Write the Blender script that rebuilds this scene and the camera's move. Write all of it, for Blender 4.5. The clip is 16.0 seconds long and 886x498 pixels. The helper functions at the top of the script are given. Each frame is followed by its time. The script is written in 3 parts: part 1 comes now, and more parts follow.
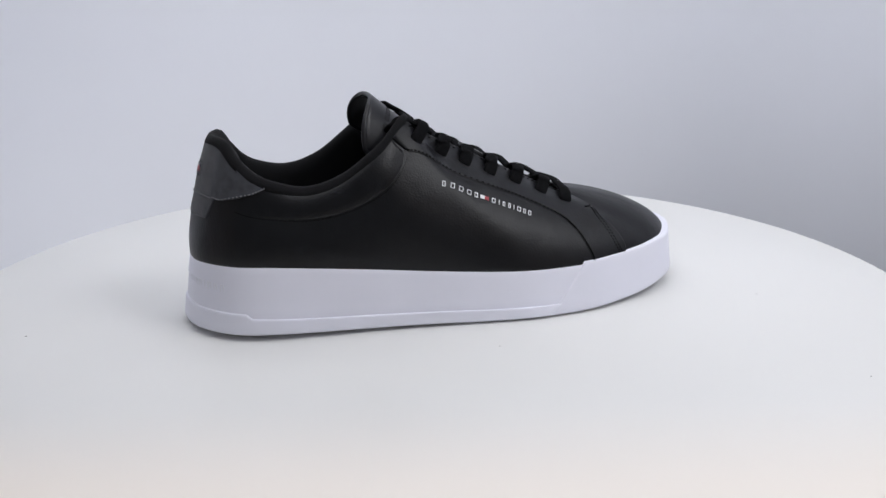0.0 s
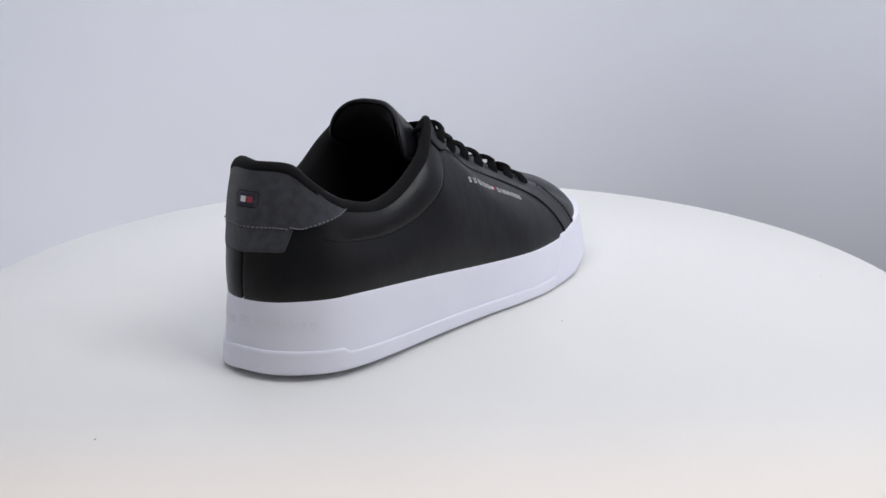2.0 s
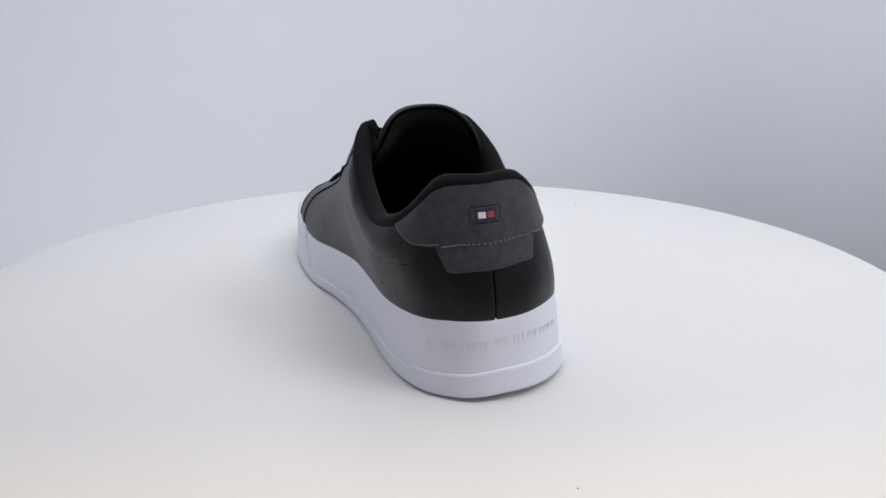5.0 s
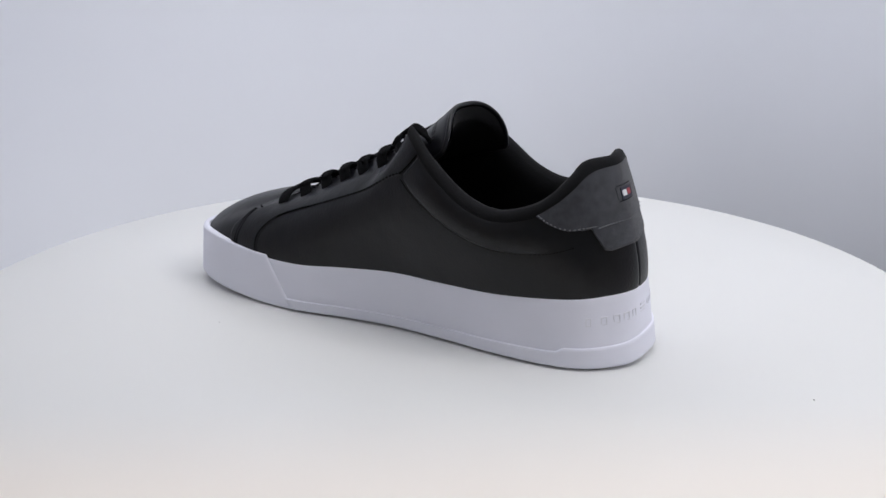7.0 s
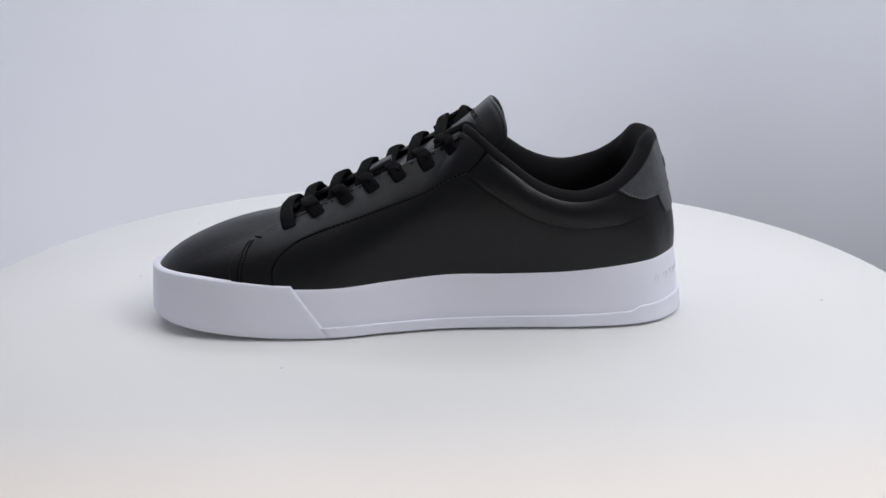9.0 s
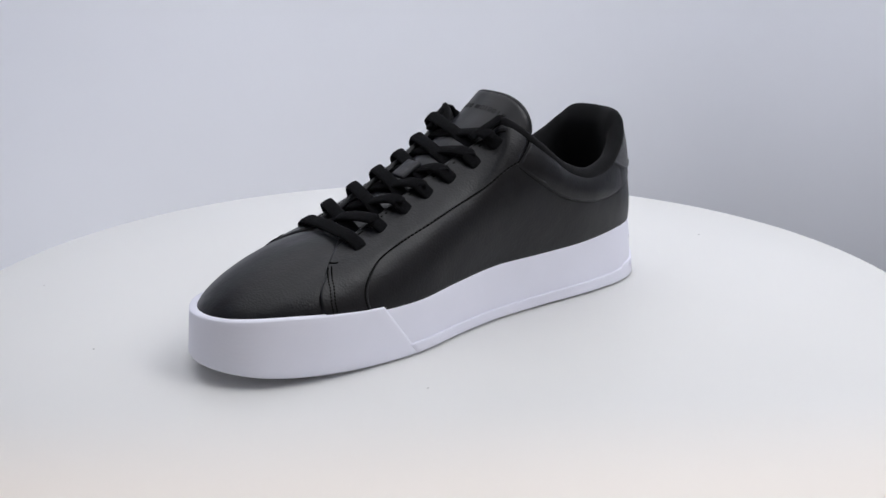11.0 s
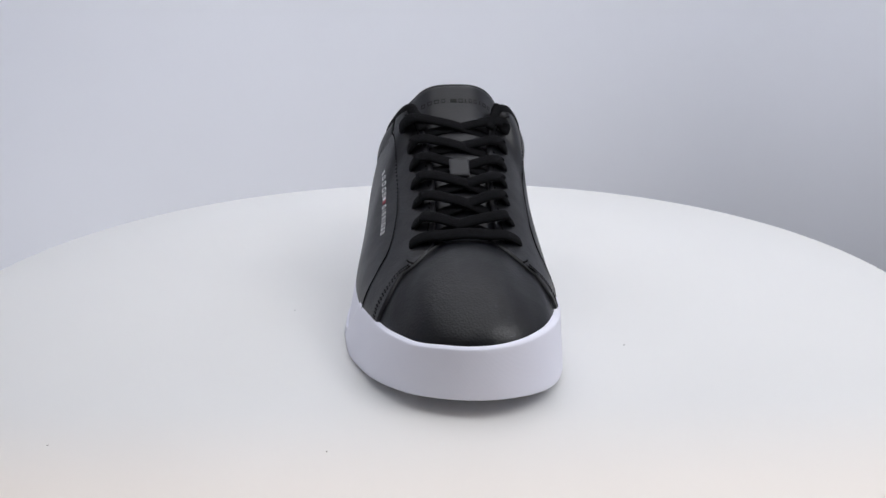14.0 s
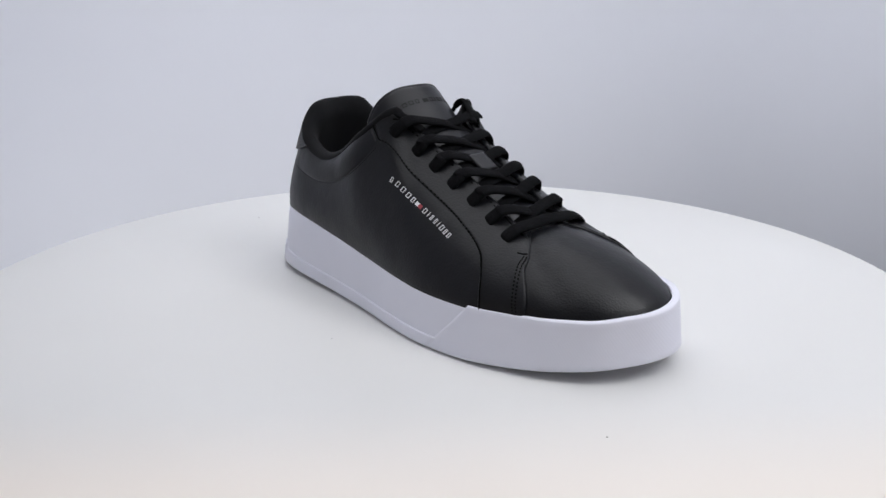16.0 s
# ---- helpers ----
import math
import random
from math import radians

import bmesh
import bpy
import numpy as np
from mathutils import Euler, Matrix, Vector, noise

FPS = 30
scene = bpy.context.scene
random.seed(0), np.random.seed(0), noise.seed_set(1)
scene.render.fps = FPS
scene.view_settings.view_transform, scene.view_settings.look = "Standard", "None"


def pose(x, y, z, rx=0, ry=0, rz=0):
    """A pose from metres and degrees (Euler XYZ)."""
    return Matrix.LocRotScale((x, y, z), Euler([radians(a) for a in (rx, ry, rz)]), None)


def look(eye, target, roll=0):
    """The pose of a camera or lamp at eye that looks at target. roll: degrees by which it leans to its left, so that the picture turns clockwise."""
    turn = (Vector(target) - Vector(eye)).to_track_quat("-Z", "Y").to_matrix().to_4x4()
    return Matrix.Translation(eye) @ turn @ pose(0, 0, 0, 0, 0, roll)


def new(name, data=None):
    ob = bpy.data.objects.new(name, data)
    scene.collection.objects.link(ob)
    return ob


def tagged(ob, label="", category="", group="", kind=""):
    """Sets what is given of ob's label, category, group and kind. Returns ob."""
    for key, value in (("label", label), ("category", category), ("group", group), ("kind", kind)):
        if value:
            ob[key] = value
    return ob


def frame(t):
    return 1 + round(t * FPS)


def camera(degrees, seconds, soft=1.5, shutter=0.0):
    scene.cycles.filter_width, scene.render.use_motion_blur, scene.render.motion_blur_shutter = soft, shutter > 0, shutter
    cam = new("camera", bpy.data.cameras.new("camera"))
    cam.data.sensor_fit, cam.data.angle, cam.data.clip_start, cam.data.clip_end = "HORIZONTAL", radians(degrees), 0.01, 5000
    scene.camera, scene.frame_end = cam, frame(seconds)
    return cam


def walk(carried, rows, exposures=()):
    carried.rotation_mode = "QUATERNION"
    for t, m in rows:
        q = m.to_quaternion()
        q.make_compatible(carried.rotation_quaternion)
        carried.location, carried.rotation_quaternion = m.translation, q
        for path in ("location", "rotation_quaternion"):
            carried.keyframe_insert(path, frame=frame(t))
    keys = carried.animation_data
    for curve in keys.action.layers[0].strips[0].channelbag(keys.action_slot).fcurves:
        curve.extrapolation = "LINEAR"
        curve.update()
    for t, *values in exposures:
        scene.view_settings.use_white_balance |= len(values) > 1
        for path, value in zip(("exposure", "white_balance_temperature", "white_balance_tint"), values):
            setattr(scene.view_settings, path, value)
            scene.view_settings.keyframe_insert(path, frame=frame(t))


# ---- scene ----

# ---- camera: it stands still on a tripod ----
cam = camera(45.36, 16.0, soft=1.5)
EYE = (0.0, -0.580, 0.2091)
TILT, TURN = 0.30134, 0.01032
AIM = (EYE[0] + math.sin(TURN) * math.cos(TILT), EYE[1] + math.cos(TURN) * math.cos(TILT), EYE[2] - math.sin(TILT))
walk(cam, [(0.0, look(EYE, AIM, -0.541)), (16.0, look(EYE, AIM, -0.541))])

SPIN = 18.2716          # degrees per second of the turntable
START = 15.5            # the shoe's heading at the start

# ---- world and lights ----
world = bpy.data.worlds.new("studio")
world.use_nodes = True
scene.world = world
world.node_tree.nodes["Background"].inputs[0].default_value = (0.89, 0.94, 1.0, 1)
world.node_tree.nodes["Background"].inputs[1].default_value = 0.15


def softbox(name, eye, target, wide, high, watts, colour):
    lamp = bpy.data.lights.new(name, "AREA")
    lamp.shape, lamp.size, lamp.size_y, lamp.energy, lamp.color = "RECTANGLE", wide, high, watts, colour
    ob = new(name, lamp)
    ob.matrix_world = look(eye, target)
    return ob


softbox("softbox_key", (0.56, -0.30, 0.76), (-0.05, 0.04, 0.02), 0.42, 0.5, 3.85, (0.965, 0.972, 1.0))
softbox("softbox_top", (-0.12, -0.08, 0.925), (-0.12, -0.06, 0.0), 0.95, 0.7, 3.2, (0.965, 0.972, 1.0))
# added fill with no known source: lifts the backdrop's brightness
softbox("fill_background", (-0.03, 0.42, 0.86), (0.08, 0.95, 0.15), 1.2, 0.25, 3.75, (0.965, 0.972, 1.0))
# second added fill, hidden below the table, for the lower left wall
softbox("fill_low", (-0.32, 0.42, -0.48), (-0.22, 0.95, -0.10), 0.95, 0.2, 2.4, (0.965, 0.972, 1.0))
bulb = bpy.data.lights.new("warm_fill", "POINT")          # added unseen lamp: warm room light reaching the table's front past the roof panel
bulb.energy, bulb.color, bulb.shadow_soft_size = 45, (1.0, 0.62, 0.30), 0.03
new("warm_fill", bulb).location = (0.0, -1.6, 1.8)


# ---- materials ----
def material(name, colour, rough, metal=0.0, spread=0.06, scale=40.0, bump=0.0, bump_scale=900.0, spec=0.5, kind="noise", sheen=0.0, swell=0.0):
    """A surface with soft blotches of tone, a finer grain and relief, in object space (metres)."""
    m = bpy.data.materials.new(name)
    m.use_nodes = True
    nt = m.node_tree
    p = nt.nodes["Principled BSDF"]
    co = nt.nodes.new("ShaderNodeTexCoord")
    blot = nt.nodes.new("ShaderNodeTexNoise")
    blot.inputs["Scale"].default_value, blot.inputs["Detail"].default_value = scale, 6
    nt.links.new(co.outputs["Object"], blot.inputs["Vector"])
    ramp = nt.nodes.new("ShaderNodeMapRange")
    ramp.inputs["From Min"].default_value, ramp.inputs["From Max"].default_value = 0.3, 0.7
    ramp.inputs["To Min"].default_value, ramp.inputs["To Max"].default_value = 1 - spread, 1 + spread
    nt.links.new(blot.outputs["Fac"], ramp.inputs["Value"])
    mul = nt.nodes.new("ShaderNodeVectorMath")
    mul.operation = "SCALE"
    mul.inputs[0].default_value = colour
    nt.links.new(ramp.outputs["Result"], mul.inputs["Scale"])
    nt.links.new(mul.outputs["Vector"], p.inputs["Base Color"])
    rr = nt.nodes.new("ShaderNodeMapRange")
    rr.inputs["To Min"].default_value, rr.inputs["To Max"].default_value = max(0.02, rough - 0.07), min(1, rough + 0.07)
    nt.links.new(blot.outputs["Fac"], rr.inputs["Value"])
    nt.links.new(rr.outputs["Result"], p.inputs["Roughness"])
    p.inputs["Metallic"].default_value = metal
    p.inputs["Specular IOR Level"].default_value = spec
    p.inputs["Sheen Weight"].default_value = sheen
    if bump:
        if kind == "noise":
            fine = nt.nodes.new("ShaderNodeTexNoise")
            fine.inputs["Detail"].default_value = 3
            out = fine.outputs["Fac"]
        elif kind == "cells":
            fine = nt.nodes.new("ShaderNodeTexVoronoi")
            fine.feature = "SMOOTH_F1"
            out = fine.outputs["Distance"]
        else:
            fine = nt.nodes.new("ShaderNodeTexWave")
            fine.bands_direction = "DIAGONAL"
            out = fine.outputs["Fac"]
        fine.inputs["Scale"].default_value = bump_scale
        nt.links.new(co.outputs["Object"], fine.inputs["Vector"])
        b = nt.nodes.new("ShaderNodeBump")
        b.inputs["Strength"].default_value, b.inputs["Distance"].default_value = bump, 0.0006
        nt.links.new(out, b.inputs["Height"])
        nt.links.new(b.outputs["Normal"], p.inputs["Normal"])
        if swell:
            broad = nt.nodes.new("ShaderNodeTexNoise")
            broad.inputs["Scale"].default_value, broad.inputs["Detail"].default_value = 45, 2
            nt.links.new(co.outputs["Object"], broad.inputs["Vector"])
            under = nt.nodes.new("ShaderNodeBump")
            under.inputs["Strength"].default_value, under.inputs["Distance"].default_value = swell, 0.006
            nt.links.new(broad.outputs["Fac"], under.inputs["Height"])
            nt.links.new(under.outputs["Normal"], b.inputs["Normal"])
    return m


LEATHER = material("black_leather", (0.0026, 0.0029, 0.0046), 0.385, spread=0.15, bump=0.17, bump_scale=1050, kind="cells", spec=0.32, swell=0.12)
SUEDE = material("grey_suede", (0.051, 0.053, 0.062), 0.95, spread=0.2, scale=240, bump=0.6, bump_scale=2200, spec=0.15, sheen=0.25)
LINING = material("black_mesh_lining", (0.0065, 0.0066, 0.0078), 0.85, spread=0.2, bump=0.3, bump_scale=1500, kind="cells", spec=0.12, sheen=0.04)
KEEPER = material("grey_leather_keeper", (0.012, 0.0122, 0.0155), 0.45, spread=0.12, bump=0.08, bump_scale=1000, kind="cells", spec=0.35)
TONGUE = material("dark_grey_leather", (0.0050, 0.0053, 0.0076), 0.36, spread=0.12, bump=0.08, bump_scale=1000, kind="cells", spec=0.35)
LACE = material("black_cotton_lace", (0.0055, 0.0056, 0.0066), 0.9, spread=0.3, scale=600, bump=0.5, bump_scale=2200, kind="cells", spec=0.08)
RUBBER = material("white_rubber", (0.795, 0.80, 0.895), 0.5, spread=0.02, scale=25, bump=0.05, bump_scale=1500, spec=0.4)
RIBBED = material("ribbed_white_rubber", (0.795, 0.80, 0.895), 0.5, spread=0.02, scale=25, bump=0.03, bump_scale=280, kind="wave", spec=0.4)
THREAD = material("black_thread", (0.004, 0.004, 0.004), 1.0, spread=0.2, spec=0.05)
GREY_THREAD = material("grey_thread", (0.16, 0.165, 0.18), 0.8, spread=0.2)
PRINT = material("white_print", (0.75, 0.76, 0.78), 0.5, spread=0.04)
RED = material("red_print", (0.33, 0.035, 0.05), 0.5, spread=0.08)
NAVY = material("navy_label", (0.012, 0.014, 0.035), 0.5, spread=0.1)
EMBOSS = material("embossed_leather", (0.002, 0.002, 0.002), 0.9, spread=0.1)
SILVER = material("grey_rubber_relief", (0.745, 0.748, 0.815), 0.5, spread=0.03)
DISC = material("white_turntable_laminate", (0.732, 0.731, 0.718), 0.42, spread=0.012, scale=8, bump=0.02, bump_scale=300, spec=0.28)
PAPER = material("pale_backdrop_paper", (0.77, 0.785, 0.843), 0.9, spread=0.012, scale=3, spec=0.2)
DARK = material("black_floor", (0.012, 0.010, 0.010), 0.6, spread=0.2, scale=12)
SPECK = material("dark_dust", (0.42, 0.41, 0.40), 0.9)


# ---- helpers of this scene ----
def shaded(bm, smooth=True):
    for f in bm.faces:
        f.smooth = smooth


def linked(name, bm, mat, parent=None, label=""):
    """One mesh object from a bmesh, under a thing or a part."""
    bmesh.ops.recalc_face_normals(bm, faces=bm.faces)
    me = bpy.data.meshes.new(name)
    bm.to_mesh(me)
    bm.free()
    me.materials.append(mat)
    ob = new(name, me)
    ob.parent = parent
    if label:
        ob["label"] = label
    return ob


def part(name, bm, mat, parent, label="", smooth=True):
    shaded(bm, smooth)
    return linked(name, bm, mat, parent, label)


def grid_into(bm, pts, close_u=False, close_v=False):
    """Adds a grid of points (mm) as quads."""
    nu, nv = pts.shape[:2]
    vs = [[bm.verts.new(pts[i, j] * MM) for j in range(nv)] for i in range(nu)]
    for i in range(nu if close_u else nu - 1):
        for j in range(nv if close_v else nv - 1):
            q = (vs[i][j], vs[(i + 1) % nu][j], vs[(i + 1) % nu][(j + 1) % nv], vs[i][(j + 1) % nv])
            bm.faces.new(q)
    return vs


def shell(point, norm, S, V, thick, sink=0.8, edge=0.55):
    """A sheet laid on a surface: raised by thick, its edge rounded down into the surface."""
    P, N = point(S, V), norm(S, V)
    h = np.full(S.shape, float(thick))
    h[0], h[-1], h[:, 0], h[:, -1] = (thick * edge,) * 4
    top = P + N * h[..., None]
    low = P - N * sink
    full = np.empty((S.shape[0] + 2, S.shape[1] + 2, 3))
    full[1:-1, 1:-1] = top
    full[0, 1:-1], full[-1, 1:-1], full[1:-1, 0], full[1:-1, -1] = low[0], low[-1], low[:, 0], low[:, -1]
    full[0, 0], full[0, -1], full[-1, 0], full[-1, -1] = low[0, 0], low[0, -1], low[-1, 0], low[-1, -1]
    bm = bmesh.new()
    grid_into(bm, full)
    bmesh.ops.remove_doubles(bm, verts=bm.verts, dist=1e-6)
    return bm


def eased(n, tight=0.02):
    """0..1 in n steps with one close step at either end, for crisp rounded edges."""
    return np.concatenate([[0, tight], np.linspace(tight, 1 - tight, n - 2)[1:-1], [1 - tight, 1]])


def path(rows, u):
    """Smooth open curve through rows of numbers, at u from 0 to 1."""
    rows = np.asarray(rows, float)
    n = len(rows) - 1
    padded = np.concatenate([[2 * rows[0] - rows[1]], rows, [2 * rows[-1] - rows[-2]]])
    x = np.clip(np.asarray(u, float), 0, 1) * n
    i = np.minimum(np.floor(x).astype(int), n - 1)
    f = (x - i)[..., None]
    a, b, c, d = (padded[i + k] for k in range(4))
    return 0.5 * (2 * b + (c - a) * f + (2 * a - 5 * b + 4 * c - d) * f**2 + (3 * b - a - 3 * c + d) * f**3)


def ruled(low, high, nu, nw, tight=0.012, across=0.03):
    """Stations and heights of a sheet between two curves on the upper."""
    u, w = eased(nu, tight), eased(nw, across)
    a, b = path(low, u)[:, None, :], path(high, u)[:, None, :]
    g = a + (b - a) * w[None, :, None]
    return g[..., 0], g[..., 1]


MM = 0.001
# Stations round the shoe, heel centre -> outer side -> toe -> inner side: outline of the sole (x, y), top line of the upper (x, y, z), in mm
OUTLINE = [(-139.3, 11), (-136.7, -5.4), (-128.6, -19.3), (-114.5, -31), (-95, -36.2), (-70, -38), (-40, -39.5), (-10, -42),
           (22, -46), (48, -48), (80, -45), (101, -39), (119, -32), (132.5, -23.5), (143.5, -14), (151, -2),
           (155.5, 11), (155.5, 25), (150, 38.5), (139.5, 49.5), (125, 56), (105, 60), (78, 61.5), (50, 60),
           (22, 53.6), (-8, 48.8), (-40, 48.2), (-72, 49.0), (-100, 47.4), (-118.5, 42.2), (-130.7, 32.3), (-137.6, 22.5)]
TOPLINE = [(-119.5, 13.5, 98.2), (-114.2, -4.0, 97.6), (-109.8, -13.4, 90.2), (-102.5, -18.5, 82.6), (-92, -20.6, 76.8), (-74, -23, 73.0), (-55, -23.6, 78.4), (-35, -22.4, 92.6),
           (-18.5, -12.5, 106.3), (-8, -5.5, 99.0), (25, -0.5, 82.2), (55, 0.5, 66.8), (73, -0.5, 58), (77, 3, 56), (79, 8, 57), (79.5, 12, 57.5),
           (79.5, 15, 57.5), (79.5, 18, 57.5), (79, 22, 57), (77, 27, 56), (73, 30.5, 57.5), (55, 29.5, 65.5), (25, 29.5, 80.5), (-10, 34, 97.5),
           (-18, 42.5, 104.4), (-34.5, 49.9, 92.0), (-55, 50.9, 76.2), (-74, 49.9, 70.2), (-92, 46.4, 74), (-102.5, 42.2, 80.8), (-110, 37.8, 89), (-115, 30.2, 96.8)]
SOLE_TOP = [36.7, 37.2, 37.8, 38.2, 37.8, 35.7, 32.6, 29.3, 26.5, 25, 24.5, 25, 25.7, 26.5, 27.2, 28.5,
            29.3, 29.8, 30.4, 31, 30.8, 29.2, 27, 26.5, 28.5, 30.3, 30.5, 31.5, 33.6, 35.0, 36.0, 36.6]
#            handles at the feather line (out, up) and at the top line (out, up), in mm
BOW = [(1.5, 22, 5, -22), (1, 22, 5, -22), (0.8, 22, 4.5, -20), (0.8, 18, 4, -16), (1.2, 16, 3.5, -13), (2, 14, 4, -12), (1, 16, 6, -14), (0.5, 22, 8.5, -17),
       (-2.2, 25, 6.0, -17), (-3.4, 24, 6.2, -13), (-3.2, 19, 8.6, -10), (-1, 14, 14, -8), (-1, 11, 18, -6), (-2, 10, 22, -4.5), (-3, 11, 27, -3), (-3, 11.5, 30, -2.5),
       (-3, 11.5, 32, -2.5), (-3, 11.5, 30, -2.5), (-3, 10.5, 27, -3.6), (-3, 9.5, 22, -5.6), (-2.2, 10.5, 17.5, -7), (-1.6, 14, 14, -8.5), (-1, 19, 12, -10), (-1, 24, 11, -12),
       (2, 26, 11, -17), (3.6, 22, 8.6, -17), (4.6, 16, 5.4, -14), (4.2, 14, 4, -12), (3, 16, 3.5, -13), (2.0, 18, 4, -16), (1.3, 22, 3.6, -20), (1.1, 22, 4.2, -22)]
LEAN = [0.12, 0.125, 0.125, 0.11] + [0.1] * 3 + [0.12, 0.16, 0.22, 0.26, 0.26, 0.22, 0.16, 0.12, 0.1] + [0.08] * 4 + [0.06] * 4 + [0.03] * 4 + [0.05, 0.065, 0.1, 0.12]
LIFT = [2, 2.2, 2.2, 2.2, 2, 1.5, 1, 0.5] + [0] * 22 + [0.2, 1.0]      # the heel stands a little higher on its outer side
COUNT = len(OUTLINE)


def ring(table, s):
    """Smooth closed curve through a table's rows, at the stations s."""
    table = np.asarray(table, float).reshape(COUNT, -1)
    s = np.asarray(s, float)
    i = np.floor(s).astype(int)
    f = (s - i)[..., None]
    a, b, c, d = (table[(i + k) % COUNT] for k in (-1, 0, 1, 2))
    return 0.5 * (2 * b + (c - a) * f + (2 * a - 5 * b + 4 * c - d) * f**2 + (3 * b - a - 3 * c + d) * f**3)


def outward(s):
    """The outline's outward normal (x, y)."""
    d = ring(OUTLINE, np.asarray(s) + 0.05) - ring(OUTLINE, np.asarray(s) - 0.05)
    n = np.stack([d[..., 1], -d[..., 0]], -1)
    return n / np.linalg.norm(n, axis=-1, keepdims=True)


def spring(x):
    """Height of the sole's underside: the toe lifts."""
    return 7.6 * np.clip((x - 60) / 95, 0, 2) ** 2 - 2


def wall(s, z, out=0.0):
    """A point on the sole's side wall at height z (mm), which leans in towards the top."""
    s, z = np.broadcast_arrays(np.asarray(s, float), np.asarray(z, float))
    xy = ring(OUTLINE, s)
    xy = xy + outward(s) * (np.asarray(out) - ring(LEAN, s)[..., 0] * z - 0.4)[..., None]
    return np.concatenate([xy, z[..., None]], -1)


def upper(s, v):
    """A point of the upper's outer surface (mm): v = 0 at the sole, 1 at the top line."""
    s, v = np.broadcast_arrays(np.asarray(s, float), np.asarray(v, float))
    n = outward(s)
    n = np.concatenate([n, np.zeros_like(n[..., :1])], -1)
    z = ring(SOLE_TOP, s)[..., 0] - 1.5
    a, d = wall(s, z, -1.4 - np.interp(s % COUNT, [11, 14, 19, 22], [0, 0.8, 1.6, 0])), ring(TOPLINE, s)
    h = ring(BOW, s)
    up = np.array([0, 0, 1.0])
    b = a + n * h[..., 0:1] + up * h[..., 1:2]
    c = d + n * h[..., 2:3] + up * h[..., 3:4]
    v = v[..., None]
    return a * (1 - v) ** 3 + 3 * b * v * (1 - v) ** 2 + 3 * c * v * v * (1 - v) + d * v**3


def normal(s, v):
    """The upper's outward unit normal."""
    e = 0.02
    du = upper(s + e, v) - upper(s - e, v)
    dv = upper(s, np.minimum(v + e, 1)) - upper(s, np.maximum(v - e, 0))
    n = np.cross(du, dv)
    return n / np.maximum(np.linalg.norm(n, axis=-1, keepdims=True), 1e-9)


# ---- setting ----
LEFT, RIGHT, BACK, FRONT, ROOF, BASE = -0.95, 0.76, 0.95, -0.93, 0.95, -0.75


def backdrop():
    """Light tent: one white sheet that runs round the sides and the back with soft corners."""
    bm = bmesh.new()
    r = 0.33
    xy = [(LEFT, FRONT)]
    xy += [(LEFT + r - r * math.cos(a), BACK - r + r * math.sin(a)) for a in np.linspace(0, math.pi / 2, 16)]
    xy += [(RIGHT - r + r * math.sin(a), BACK - r + r * math.cos(a)) for a in np.linspace(0, math.pi / 2, 16)]
    xy += [(RIGHT, FRONT)]
    far = [(x + (-0.02 if x < 0 else 0.02), y + (0.02 if y > FRONT else 0)) for x, y in xy]
    rows = []
    for (x, y), (u, w) in zip(xy, far):
        rows.append([(x, y, BASE), (x, y, 0.0), (x, y, 0.4), (x, y, ROOF), (u, w, ROOF), (u, w, BASE)])
    vs = grid_into(bm, np.array(rows) / MM, close_v=True)
    bm.faces.new(vs[0][::-1])
    bm.faces.new(vs[-1])
    shaded(bm)
    ob = linked("backdrop", bm, PAPER)
    return tagged(ob, "white light-tent sheet curving round behind the turntable", "backdrop", kind="structure")


def slab(name, x0, x1, y0, y1, z0, z1, mat, label, kind):
    bm = bmesh.new()
    m = Matrix.Translation(((x0 + x1) / 2, (y0 + y1) / 2, (z0 + z1) / 2)) @ Matrix.Diagonal((x1 - x0, y1 - y0, z1 - z0, 1))
    bmesh.ops.create_cube(bm, size=1, matrix=m)
    return tagged(linked(name, bm, mat), label, kind, kind="structure")


def floor():
    slab("floor", -2.5, 2.5, -3.0, 1.2, BASE - 0.04, BASE, DARK, "black studio floor under the turntable", "floor")


# unseen panel, added so its front edge ends the warm light on the table
def ceiling():
    slab("ceiling", LEFT - 0.02, RIGHT + 0.02, FRONT, BACK + 0.02, ROOF + 0.001, ROOF + 0.02, PAPER, "unseen white roof panel added to cut off the warm light", "ceiling")


def lathe(profile, n=160):
    """A turned body from (radius, height) rows in metres, closed at the axis."""
    bm = bmesh.new()
    rings = []
    for r, z in profile:
        if r < 1e-6:
            rings.append([bm.verts.new((0, 0, z))])
        else:
            rings.append([bm.verts.new((r * math.cos(2 * math.pi * k / n), r * math.sin(2 * math.pi * k / n), z)) for k in range(n)])
    for a, b in zip(rings, rings[1:]):
        for k in range(n):
            q = [a[k % len(a)], a[(k + 1) % len(a)], b[(k + 1) % len(b)], b[k % len(b)]]
            q = list(dict.fromkeys(q))
            if len(q) > 2:
                bm.faces.new(q)
    return bm


RIM = 0.2847
HUB = (0.0, 0.0008)
TOP = -0.002            # the platter's upper face


